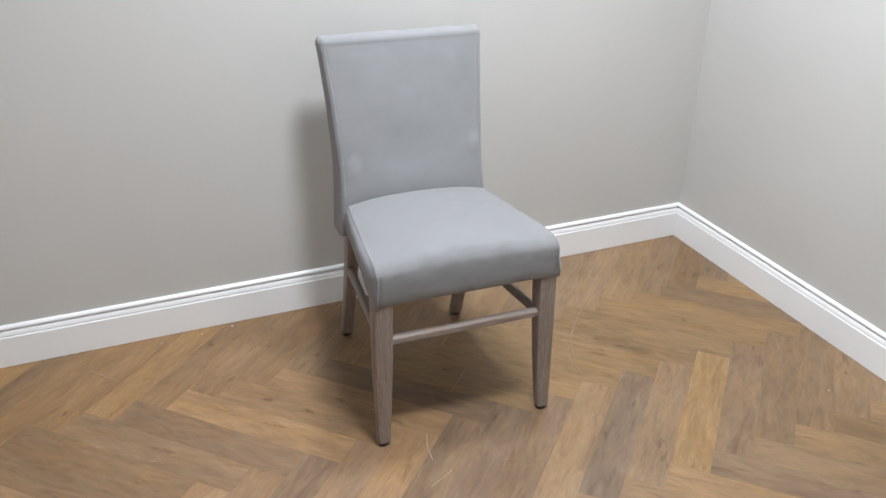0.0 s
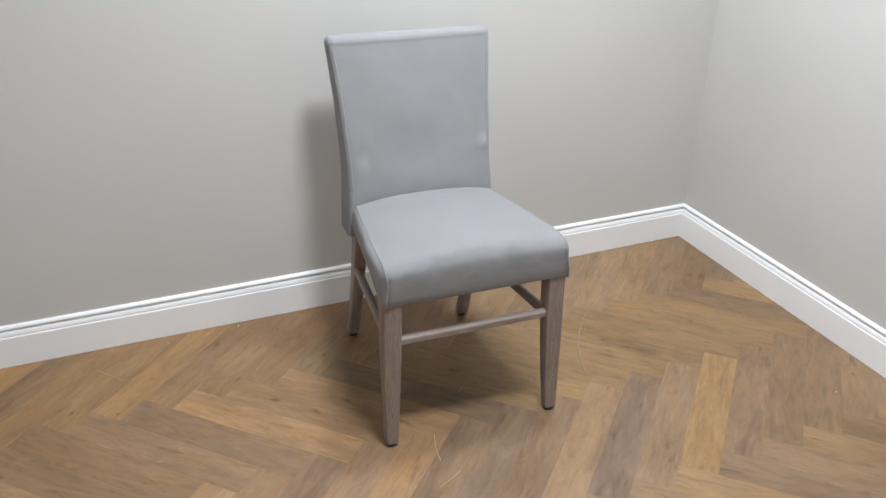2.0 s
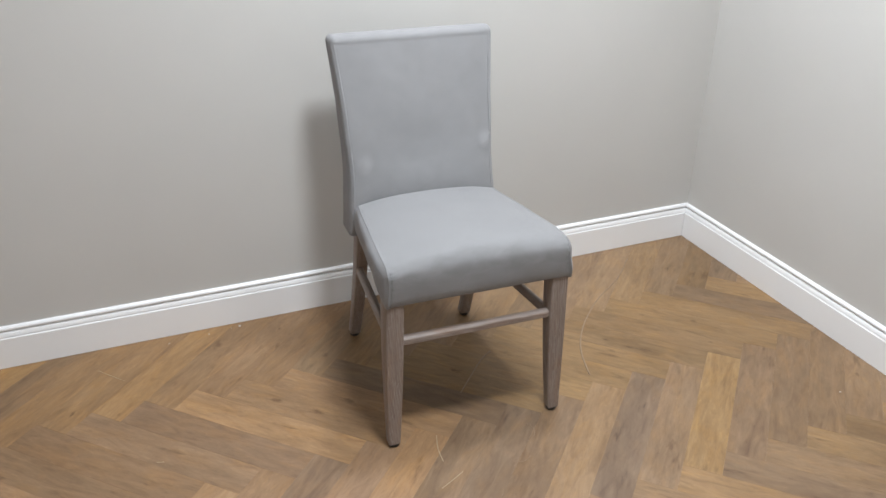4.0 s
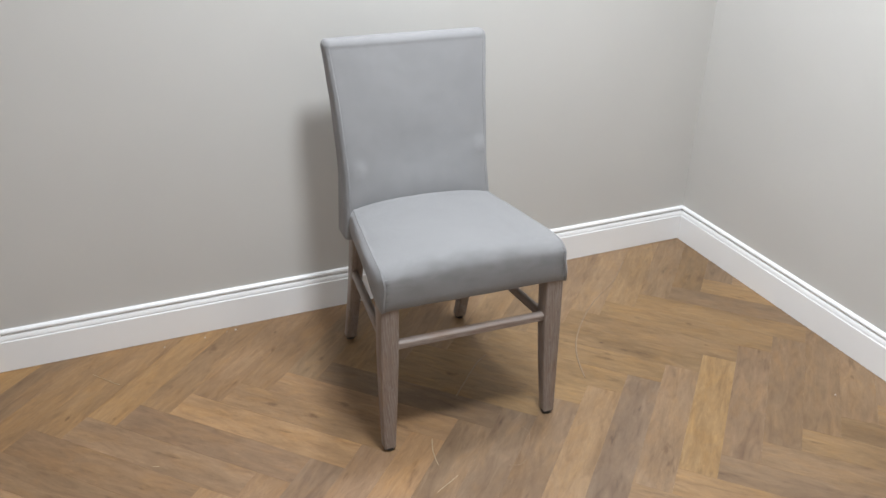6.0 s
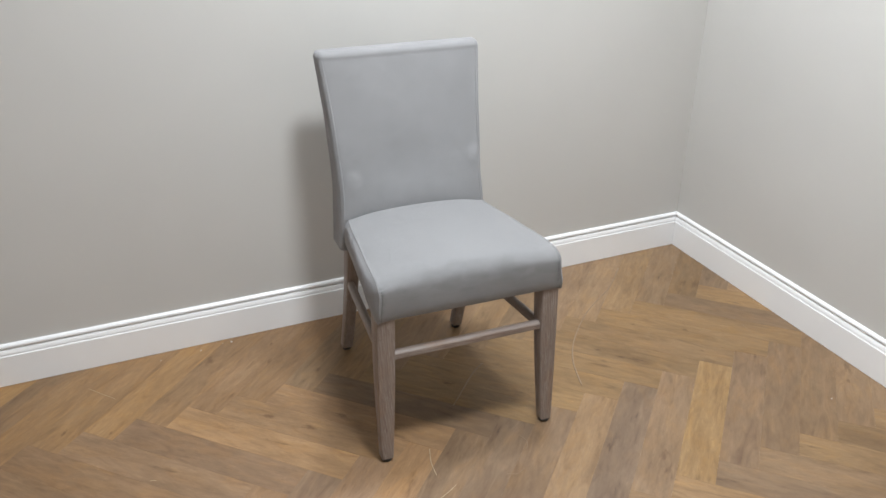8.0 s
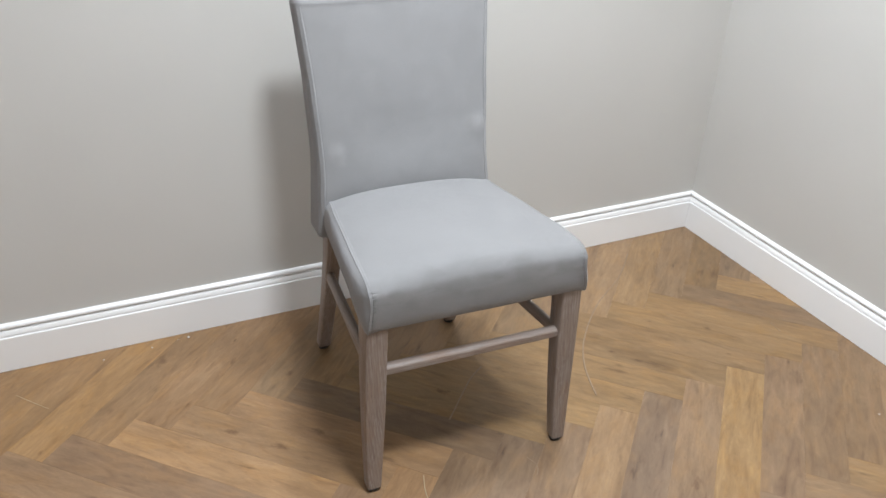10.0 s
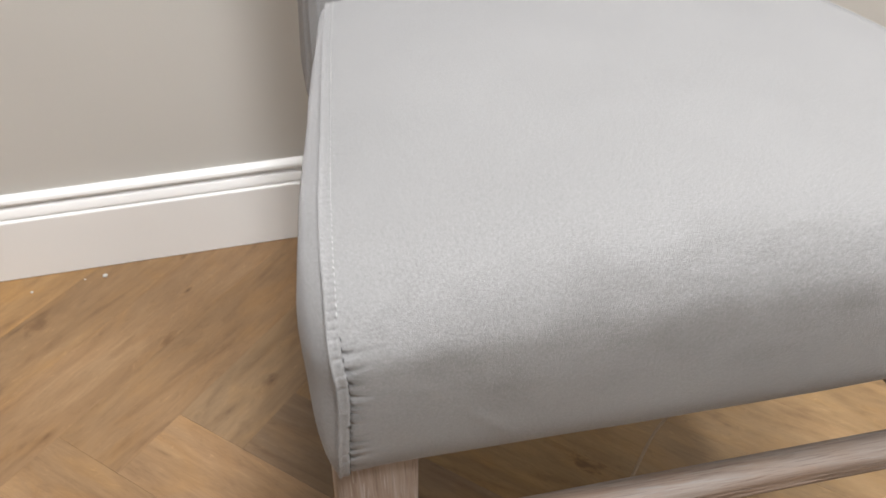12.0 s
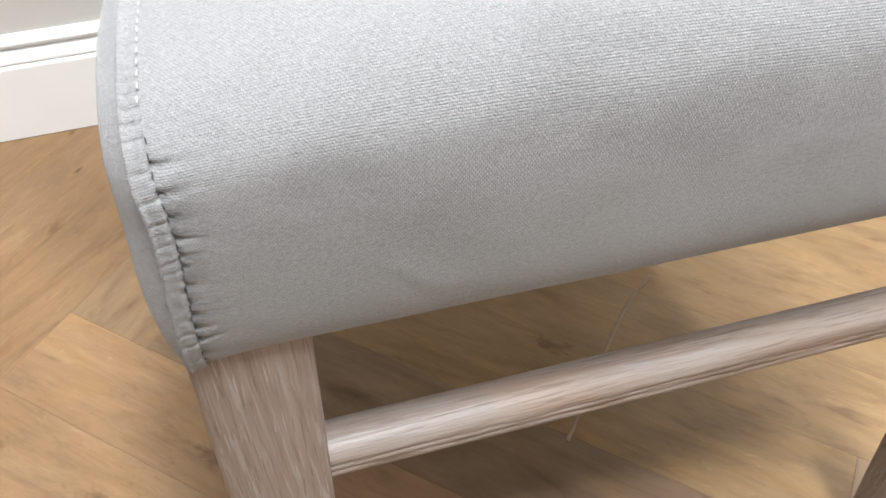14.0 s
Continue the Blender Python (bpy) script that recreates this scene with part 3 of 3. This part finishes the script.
for side in (-1, 1):
    rows, uvs = [], []
    along = 0.0
    for i in range(NV + 1):
        t = i / NV
        half, y, z = seat_edge(t)
        base_y = 0.006 + 0.438 * max(0.0, t - 0.14) / 0.86
        foot = 0.416 - 0.0045 * max(0.0, 1 - base_y / 0.06)
        base_half = 0.2435 - 0.085 * base_y
        tall = math.hypot(z - foot, y - base_y)
        row, uv = [], []
        for k in range(17):
            w = k / 16
            out = 0.0202 * math.sin(math.pi * w**0.6) * (1 - math.exp(-((tall / 0.075) ** 1.5))) * (1 - 0.6 * min(1.0, base_y / 0.42))
            py = y + (base_y - y) * w
            pz = z + (foot - z) * w
            ease = min(1.0, max(0.0, py + 0.006) / 0.075)
            out *= 0.74 + 0.26 * ease * ease * (3 - 2 * ease)
            px = half + (base_half - half) * w * min(1.0, tall / 0.03) + out - 0.006 * max(0.0, (w - 0.55) / 0.45) ** 2 * min(1.0, tall / 0.05)
            lump = noise.noise((py * 18, pz * 18, side * 5.0)) * 0.0015 * math.sin(math.pi * w)
            spread = flare(pz) * (1 - min(1.0, max(0.0, py) / 0.12)) if side > 0 else 0.0
            row.append((side * (px + lump + spread), py, pz))
            uv.append((py, pz))
        rows.append(row)
        uvs.append(uv)
    bm, _ = grid(rows, uvs)
    part("side_panel", bm, FABRIC_BACK, chair, "fabric side panel of the seat")
    # felled seam band on the top panel's edge, gathered down the front corner
    rows, uvs = [], []
    steps = 520
    path = []
    run = 0.0
    for i in range(steps + 1):
        t = 0.118 + i / steps * 0.837
        half, y, z = seat_edge(t)
        ahead = Vector(spline(SEAT, min(1, t + 0.004))) - Vector(spline(SEAT, max(0, t - 0.004)))
        ahead.normalize()
        outy, outz = -ahead.y, ahead.x
        if path:
            run += math.hypot(y - path[-1][1], z - path[-1][2])
        path.append((half, y, z, outy, outz, run, float(spline(SEAT, t)[1])))
    for half, y, z, oy, oz, run, level in path:
        corner = min(1.0, max(0.0, (0.5205 - level) / 0.007)) if y < 0.06 else 0.0
        crease = (1.0 if side < 0 else 0.6) * (corner * (0.00042 * gathers(level + 0.0004, 0.0, 0.0008) + 0.0001 * max(0.0, math.sin(run * 2 * math.pi / 0.0037 + 2 * noise.noise((run * 90, 4.0, 2.0))))) + 0.0009 * (1 - corner) * max(0.0, math.sin(run * 2 * math.pi / 0.0046)) ** 2)
        row, uv = [], []
        narrow = 0.66 + 0.24 * min(1.0, max(0.0, run - 0.1) / 0.08)
        shift = 0.0004 * noise.noise((run * 130, 2.0, side))
        ragged = corner * 0.0006 * noise.noise((run * 330, 8.0, side))
        for k, (across, lift) in enumerate(((0.0017, -0.0014), (0.0012, 0.0012), (0.0003, 0.0022), (-0.0010, 0.0018), (-0.0022, 0.0010), (-0.0046, 0.0011), (-0.0066, 0.0010), (-0.0079, 0.0004), (-0.0085, -0.0012))):
            up = lift - (crease * (0.45 if k == 2 else 1.0) if 2 <= k <= 7 else 0) + 0.0002 * noise.noise((run * 300, k * 0.8, side))
            over = across * narrow + shift + (ragged if k > 5 else 0.0)
            row.append((side * (half + (flare(z) if side > 0 and y < 0.05 else 0.0) + over), y + oy * up, z + oz * up + over_edge(half, z, level, -over)))
            uv.append((across + 0.3, run))
        rows.append(row)
        uvs.append(uv)
    bm, _ = grid(rows, uvs)
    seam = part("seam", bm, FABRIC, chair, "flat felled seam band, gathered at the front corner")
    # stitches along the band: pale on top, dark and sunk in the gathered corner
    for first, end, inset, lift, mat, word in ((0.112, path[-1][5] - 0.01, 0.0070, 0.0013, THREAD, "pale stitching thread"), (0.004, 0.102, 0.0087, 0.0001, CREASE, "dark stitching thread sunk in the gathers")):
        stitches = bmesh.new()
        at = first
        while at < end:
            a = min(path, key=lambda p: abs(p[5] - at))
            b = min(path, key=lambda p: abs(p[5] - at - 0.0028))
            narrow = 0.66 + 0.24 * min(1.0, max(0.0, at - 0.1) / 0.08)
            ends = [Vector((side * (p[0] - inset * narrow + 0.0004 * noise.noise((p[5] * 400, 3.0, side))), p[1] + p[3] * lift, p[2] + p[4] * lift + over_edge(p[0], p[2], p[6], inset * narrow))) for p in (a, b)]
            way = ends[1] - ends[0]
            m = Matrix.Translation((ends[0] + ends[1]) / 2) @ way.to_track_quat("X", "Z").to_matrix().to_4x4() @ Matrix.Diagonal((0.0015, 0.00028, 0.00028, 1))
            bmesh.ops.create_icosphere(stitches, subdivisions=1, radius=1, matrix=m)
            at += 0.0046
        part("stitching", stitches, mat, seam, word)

# back: a padded slab, wider and leaning at its top
BACK_N = 90


def back_at(f):
    """Half width, front y, rear y and z of the back at f from its lower edge to its top."""
    half = 0.2062 + 0.0235 * f**2.0 + 0.013 * math.exp(-((f / 0.28) ** 2))
    front = 0.404 + 0.110 * f**1.45
    thick = 0.104 - 0.048 * f
    return half, front, front + thick, 0.380 + 0.534 * f


def rounded(half, deep, radius):
    """An oblong outline with rounded corners: (x, y) from the right rear round to the left, front and right."""
    out = []
    for cx, cy, start in ((1, 1, 0), (-1, 1, 90), (-1, -1, 180), (1, -1, 270)):
        for k in range(9):
            a = radians(start + 90 * k / 8)
            out.append((cx * (half - radius) + radius * math.cos(a), cy * (deep - radius) + radius * math.sin(a)))
        ex, ey = ((-1, 1), (-1, -1), (1, -1), (1, 1))[(start // 90)]
        many = 46 if start in (0, 180) else 4
        a, b = out[-1], (ex * (half - radius) + (radius * math.cos(radians(start + 90))), ey * (deep - radius) + radius * math.sin(radians(start + 90)))
        for k in range(1, many):
            out.append((a[0] + (b[0] - a[0]) * k / many, a[1] + (b[1] - a[1]) * k / many))
    return out


rows, uvs = [], []
CAP = 14
for i in range(BACK_N + 2 + CAP):
    f = min(1.0, 0.05 + 0.95 * i / BACK_N)
    turn = min(1.0, max(0, i - BACK_N) / CAP) * math.pi / 2
    half, front, rear, z = back_at(f)
    deep = (rear - front) / 2
    mid = (front + rear) / 2
    inset = 0.021 * (1 - math.cos(turn))
    z += 0.019 * math.sin(turn) - 0.0025 * f
    if i > BACK_N + CAP:
        inset, z = deep - 0.002, z + 0.0008
    half += 0.0018 * noise.noise((z * 11, 2.0, 9.0))
    row, uv = [], []
    for x, y in rounded(half - min(inset, 0.021) * 0.62, deep - inset, max(0.0015, 0.019 - inset * 0.8)):
        facing = min(1.0, max(0.0, -y / (deep - inset + 1e-6)))
        pad = 0.007 * (1 - (x / half) ** 2) * (0.5 + 1.3 * math.exp(-(((z - 0.535) / 0.07) ** 2)))
        lump = 0.0018 * noise.noise((x * 9, z * 9, 1.5)) + 0.0008 * noise.noise((x * 25, z * 25, 4.2))
        tuft = 0.003 * (math.exp(-(((x + 0.168) / 0.018) ** 2 + ((z - 0.60) / 0.023) ** 2)) + math.exp(-(((x - 0.188) / 0.017) ** 2 + ((z - 0.63) / 0.021) ** 2)))
        y += -(pad + lump + tuft) * facing + (0.003 * (1 - (x / half) ** 2) if y > 0 else 0)
        row.append((x, mid + y, z))
        uv.append((x + (0.0 if facing > 0 else 0.6), z))
    rows.append(row)
    uv.append(uv[0])
    uvs.append(uv)
bm, vs = grid(rows, uvs, closed=True)
bm.faces.new(vs[0])
bm.faces.new(vs[-1])
backrest = part("backrest", bm, FABRIC_BACK, chair, "tall upholstered back, wider at its top")
for side in (-1, 1):
    # a felled seam band round each front corner of the back
    rows = []
    for i in range(121):
        f = 0.12 + 0.875 * i / 120
        half, front, rear, z = back_at(f)
        half += 0.0018 * noise.noise((z * 11, 2.0, 9.0))
        deep, mid = (rear - front) / 2, (front + rear) / 2
        row = []
        for turn, lift in ((218, -0.002), (222, 0.0012), (226, 0.0019), (231, 0.0013), (244, 0.0012), (250, 0.0016), (254, 0.0011), (258, -0.002)):
            a = radians(turn + 1.2 * noise.noise((z * 40, 1.0, side)))
            x = -(half - 0.019) + (0.019 + lift) * math.cos(a)
            y = -(deep - 0.019) + (0.019 + lift) * math.sin(a)
            pad = 0.007 * (1 - (x / half) ** 2) * (0.5 + 1.3 * math.exp(-(((z - 0.535) / 0.07) ** 2)))
            wave = 0.0003 * noise.noise((z * 160, turn * 0.05, side)) if lift > 0 else 0.0
            row.append((-side * (x + wave), mid + y - pad - wave, z))
        rows.append(row)
    bm, _ = grid(rows, [[(0.004 * k, r[0][2]) for k in range(9)] for r in rows])
    part("seam", bm, FABRIC_BACK, backrest, "flat felled seam band along the side of the back")

# ---- marks and crumbs on the floor ----
def sliver(points, radius):
    pts = [spline(points, k / 14) for k in range(15)]
    bm = tube([(p[0], p[1], 0.0006) for p in pts], radius, 5, 0.4)
    tagged(part("splinter", bm, SLIVER, None), "thin pale wood splinter lying on the oak floor", "splinter", "splinters on the floor")


def crumb(x, y, size):
    bm = bmesh.new()
    bmesh.ops.create_icosphere(bm, subdivisions=2, radius=size)
    for v in bm.verts:
        v.co *= 1 + 0.35 * noise.noise(v.co * 400 + Vector((x, y, 0)) * 31)
        v.co.z *= 0.4
    low = min(v.co.z for v in bm.verts)
    bmesh.ops.translate(bm, verts=bm.verts, vec=(x, y, 0.0002 - low))
    tagged(part("paint_chip", bm, CHIP, None), "tiny white paint chip lying on the oak floor", "chip", "paint chips on the floor")


crumb(-1.71, -0.022, 0.0035)
crumb(-1.806, -0.033, 0.0019)
crumb(-1.737, -0.023, 0.0013)
crumb(-1.927, -0.04, 0.0017)
crumb(-0.187, -0.982, 0.0022)
sliver([(-1.328, -0.728), (-1.344, -0.776), (-1.350, -0.826)], 0.0012)
sliver([(-1.319, -0.877), (-1.349, -0.893), (-1.388, -0.911)], 0.0012)
sliver([(-2.016, -0.565), (-1.999, -0.570)], 0.0012)


def scratch(points, width):
    """A pale shallow scuff worn into the boards."""
    pts = [spline(points, k / 24) for k in range(25)]
    bm = tube([(p[0], p[1], 0.00005) for p in pts], width, 5, 0.18)
    tagged(part("scratch", bm, SCUFF, floor), "pale scuff scratched into the oak boards")


scratch([(-0.305, -0.085), (-0.419, -0.194), (-0.572, -0.299), (-0.702, -0.426), (-0.772, -0.533), (-0.812, -0.647)], 0.0028)
sliver([(-2.134, -0.107), (-2.1, -0.148), (-2.066, -0.187)], 0.001)
scratch([(-1.086, -0.770), (-1.078, -0.800), (-1.092, -0.826)], 0.0014)
scratch([(-1.183, -0.890), (-1.158, -0.900), (-1.134, -0.889)], 0.0014)
scratch([(-0.149, -0.565), (-0.154, -0.614)], 0.0014)
scratch([(-1.031, -0.433), (-1.083, -0.470), (-1.176, -0.565), (-1.197, -0.587)], 0.0026)


# ---- herringbone planks, last ----
PLANK_L, STEP = 0.5374, 0.1365
PLANK_W = STEP / math.sqrt(2)
R2 = math.sqrt(0.5)
RISE = PLANK_L * R2


def clipped(poly, x0, x1, y0, y1):
    for axis, value, sign in ((0, x0, 1), (0, x1, -1), (1, y0, 1), (1, y1, -1)):
        out = []
        for a, b in zip(poly, poly[1:] + poly[:1]):
            da, db = sign * (a[axis] - value), sign * (b[axis] - value)
            if da >= 0:
                out.append(a)
            if (da >= 0) != (db >= 0):
                k = da / (da - db)
                out.append((a[0] + (b[0] - a[0]) * k, a[1] + (b[1] - a[1]) * k))
        poly = out
        if len(poly) < 3:
            return []
    return poly


def plank_mesh(poly):
    """A board 14 mm thick with eased upper edges, from its outline round its middle."""
    bm = bmesh.new()
    cx = sum(p[0] for p in poly) / len(poly)
    cy = sum(p[1] for p in poly) / len(poly)

    def ring_at(inset, z):
        out = []
        for px, py in poly:
            d = math.hypot(px - cx, py - cy)
            out.append(bm.verts.new((px + (inset if px < cx else -inset) * (abs(px - cx) > 1e-6), py + (inset if py < cy else -inset) * (abs(py - cy) > 1e-6), z)))
        return out

    rings = [ring_at(0.00005, -0.014), ring_at(0.00005, -0.0002), ring_at(0.0002, 0.0)]
    for a, b in zip(rings, rings[1:]):
        for i in range(len(poly)):
            j = (i + 1) % len(poly)
            bm.faces.new((a[i], a[j], b[j], b[i]))
    bm.faces.new(rings[-1])
    mesh = bpy.data.meshes.new("plank")
    bmesh.ops.recalc_face_normals(bm, faces=bm.faces)
    bm.to_mesh(mesh)
    bm.free()
    mesh.materials.append(OAK)
    return mesh


half_l, half_w = PLANK_L / 2, PLANK_W / 2
WHOLE = plank_mesh([(-half_l, -half_w), (half_l, -half_w), (half_l, half_w), (-half_l, half_w)])
# tone, warmth and greyness of the boards that stand out
TONES = {
    (0, 0): (1.2, 0.9, 0.0), (0, -1): (1.0, 0.2, 0.35), (0, -2): (0.8, 0.0, 0.7), (0, -3): (1.13, 0.4, 0.15), (0, -4): (0.92, 0.1, 0.35),
    (0, -5): (0.9, 0.05, 0.5), (0, -6): (0.93, 0.1, 0.4), (0, -7): (1.08, 0.3, 0.2), (0, -8): (0.93, 0.05, 0.5), (0, -9): (0.8, 0.0, 0.65),
    (0, -10): (0.98, 0.2, 0.3), (0, 1): (0.93, 0.1, 0.3), (0, 2): (0.88, 0.2, 0.25), (0, 3): (0.92, 0.3, 0.2), (0, 4): (1.02, 0.3, 0.3),
    (-1, -9): (1.17, 0.4, 0.15), (-1, -10): (0.82, 0.05, 0.5), (-1, -11): (0.97, 0.15, 0.4), (-1, -12): (0.88, 0.2, 0.35), (-1, -8): (0.97, 0.3, 0.2),
    # (-1, -6): dark board, its tone also holding shade from under the chair
    (-1, -7): (0.98, 0.25, 0.25), (-1, -6): (0.78, 0.15, 0.4), (-1, -5): (1.0, 0.85, 0.0), (-1, -4): (1.05, 0.9, 0.0), (-1, -3): (1.0, 0.75, 0.0),
    (-1, -2): (1.0, 0.75, 0.0), (-1, -1): (0.95, 0.65, 0.05), (-1, 0): (0.95, 0.6, 0.05), (-1, 1): (1.0, 0.7, 0.0), (-1, 2): (1.02, 0.75, 0.0),
    (-1, 3): (0.84, 0.25, 0.25), (-1, 4): (1.15, 0.8, 0.0), (-2, -14): (1.12, 0.9, 0.0), (-2, -13): (0.8, 0.3, 0.2), (-2, -12): (0.97, 0.5, 0.1),
    (-2, -11): (0.98, 0.5, 0.1), (-2, -10): (1.06, 0.65, 0.05), (-2, -9): (0.92, 0.4, 0.2), (-2, -8): (0.97, 0.3, 0.25), (1, -2): (1.1, 0.4, 0.1),
    (1, -1): (1.16, 0.6, 0.05), (1, 0): (0.86, 0.15, 0.3), (1, 1): (0.98, 0.3, 0.2),
}
tone_rng = random.Random(11)
beyond = []
for band in range(-3, 9):
    # the lower tips of the zigzag joint above this band
    tip_x, tip_y = -0.344 - (RISE if band % 2 else 0.0), -0.748 - RISE * band
    for k in range(-50, 40):
        ax, ay = tip_x + k * STEP, tip_y
        if band % 2:
            d, n = (R2, -R2), (R2, R2)
        else:
            d, n = (-R2, -R2), (-R2, R2)
        mx = ax + d[0] * half_l + n[0] * half_w
        my = ay + d[1] * half_l + n[1] * half_w
        angle = math.degrees(math.atan2(d[1], d[0]))
        c, s = d
        corners = [(mx + c * u - s * v, my + s * u + c * v) for u, v in ((-half_l, -half_w), (half_l, -half_w), (half_l, half_w), (-half_l, half_w))]
        cut = clipped(corners, X0, X1 - 0.001, Y0, Y1 - 0.001)
        if not cut:
            continue
        tone = (tone_rng.uniform(0.82, 1.15), tone_rng.uniform(0.15, 0.65), tone_rng.uniform(0.0, 0.5))
        tone = TONES.get((band, k), tone)
        # light balance put in the colour: boards lighter to the west, darker elsewhere
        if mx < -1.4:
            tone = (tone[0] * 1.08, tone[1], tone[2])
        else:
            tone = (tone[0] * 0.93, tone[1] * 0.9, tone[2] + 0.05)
        if mx < -3.4:
            beyond.append(([(px, py) for px, py in cut]))
            continue
        if len(cut) == 4 and all(math.dist(p, q) < 1e-6 for p, q in zip(cut, corners)):
            mesh = WHOLE
        else:
            mesh = plank_mesh([((px - mx) * c + (py - my) * s, -(px - mx) * s + (py - my) * c) for px, py in cut])
        board = new("plank", mesh)
        board.matrix_world = pose(mx, my, 0, 0, 0, angle)
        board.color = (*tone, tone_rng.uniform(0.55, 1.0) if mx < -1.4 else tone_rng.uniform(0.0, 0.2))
        board.parent = floor
# the boards at the far end of the room, joined
bm = bmesh.new()
for outline in beyond:
    cx, cy = sum(p[0] for p in outline) / len(outline), sum(p[1] for p in outline) / len(outline)
    low = [bm.verts.new((cx + (px - cx) * 0.999, cy + (py - cy) * 0.999, -0.014)) for px, py in outline]
    top = [bm.verts.new((v.co.x, v.co.y, 0.0)) for v in low]
    bm.faces.new(top)
    for i in range(len(top)):
        j = (i + 1) % len(top)
        bm.faces.new((low[i], low[j], top[j], top[i]))
tagged(part("far_planks", bm, OAK, floor, "oak boards at the far end", smooth=False), kind="stuff").color = (1, 0.4, 0.2, 1)
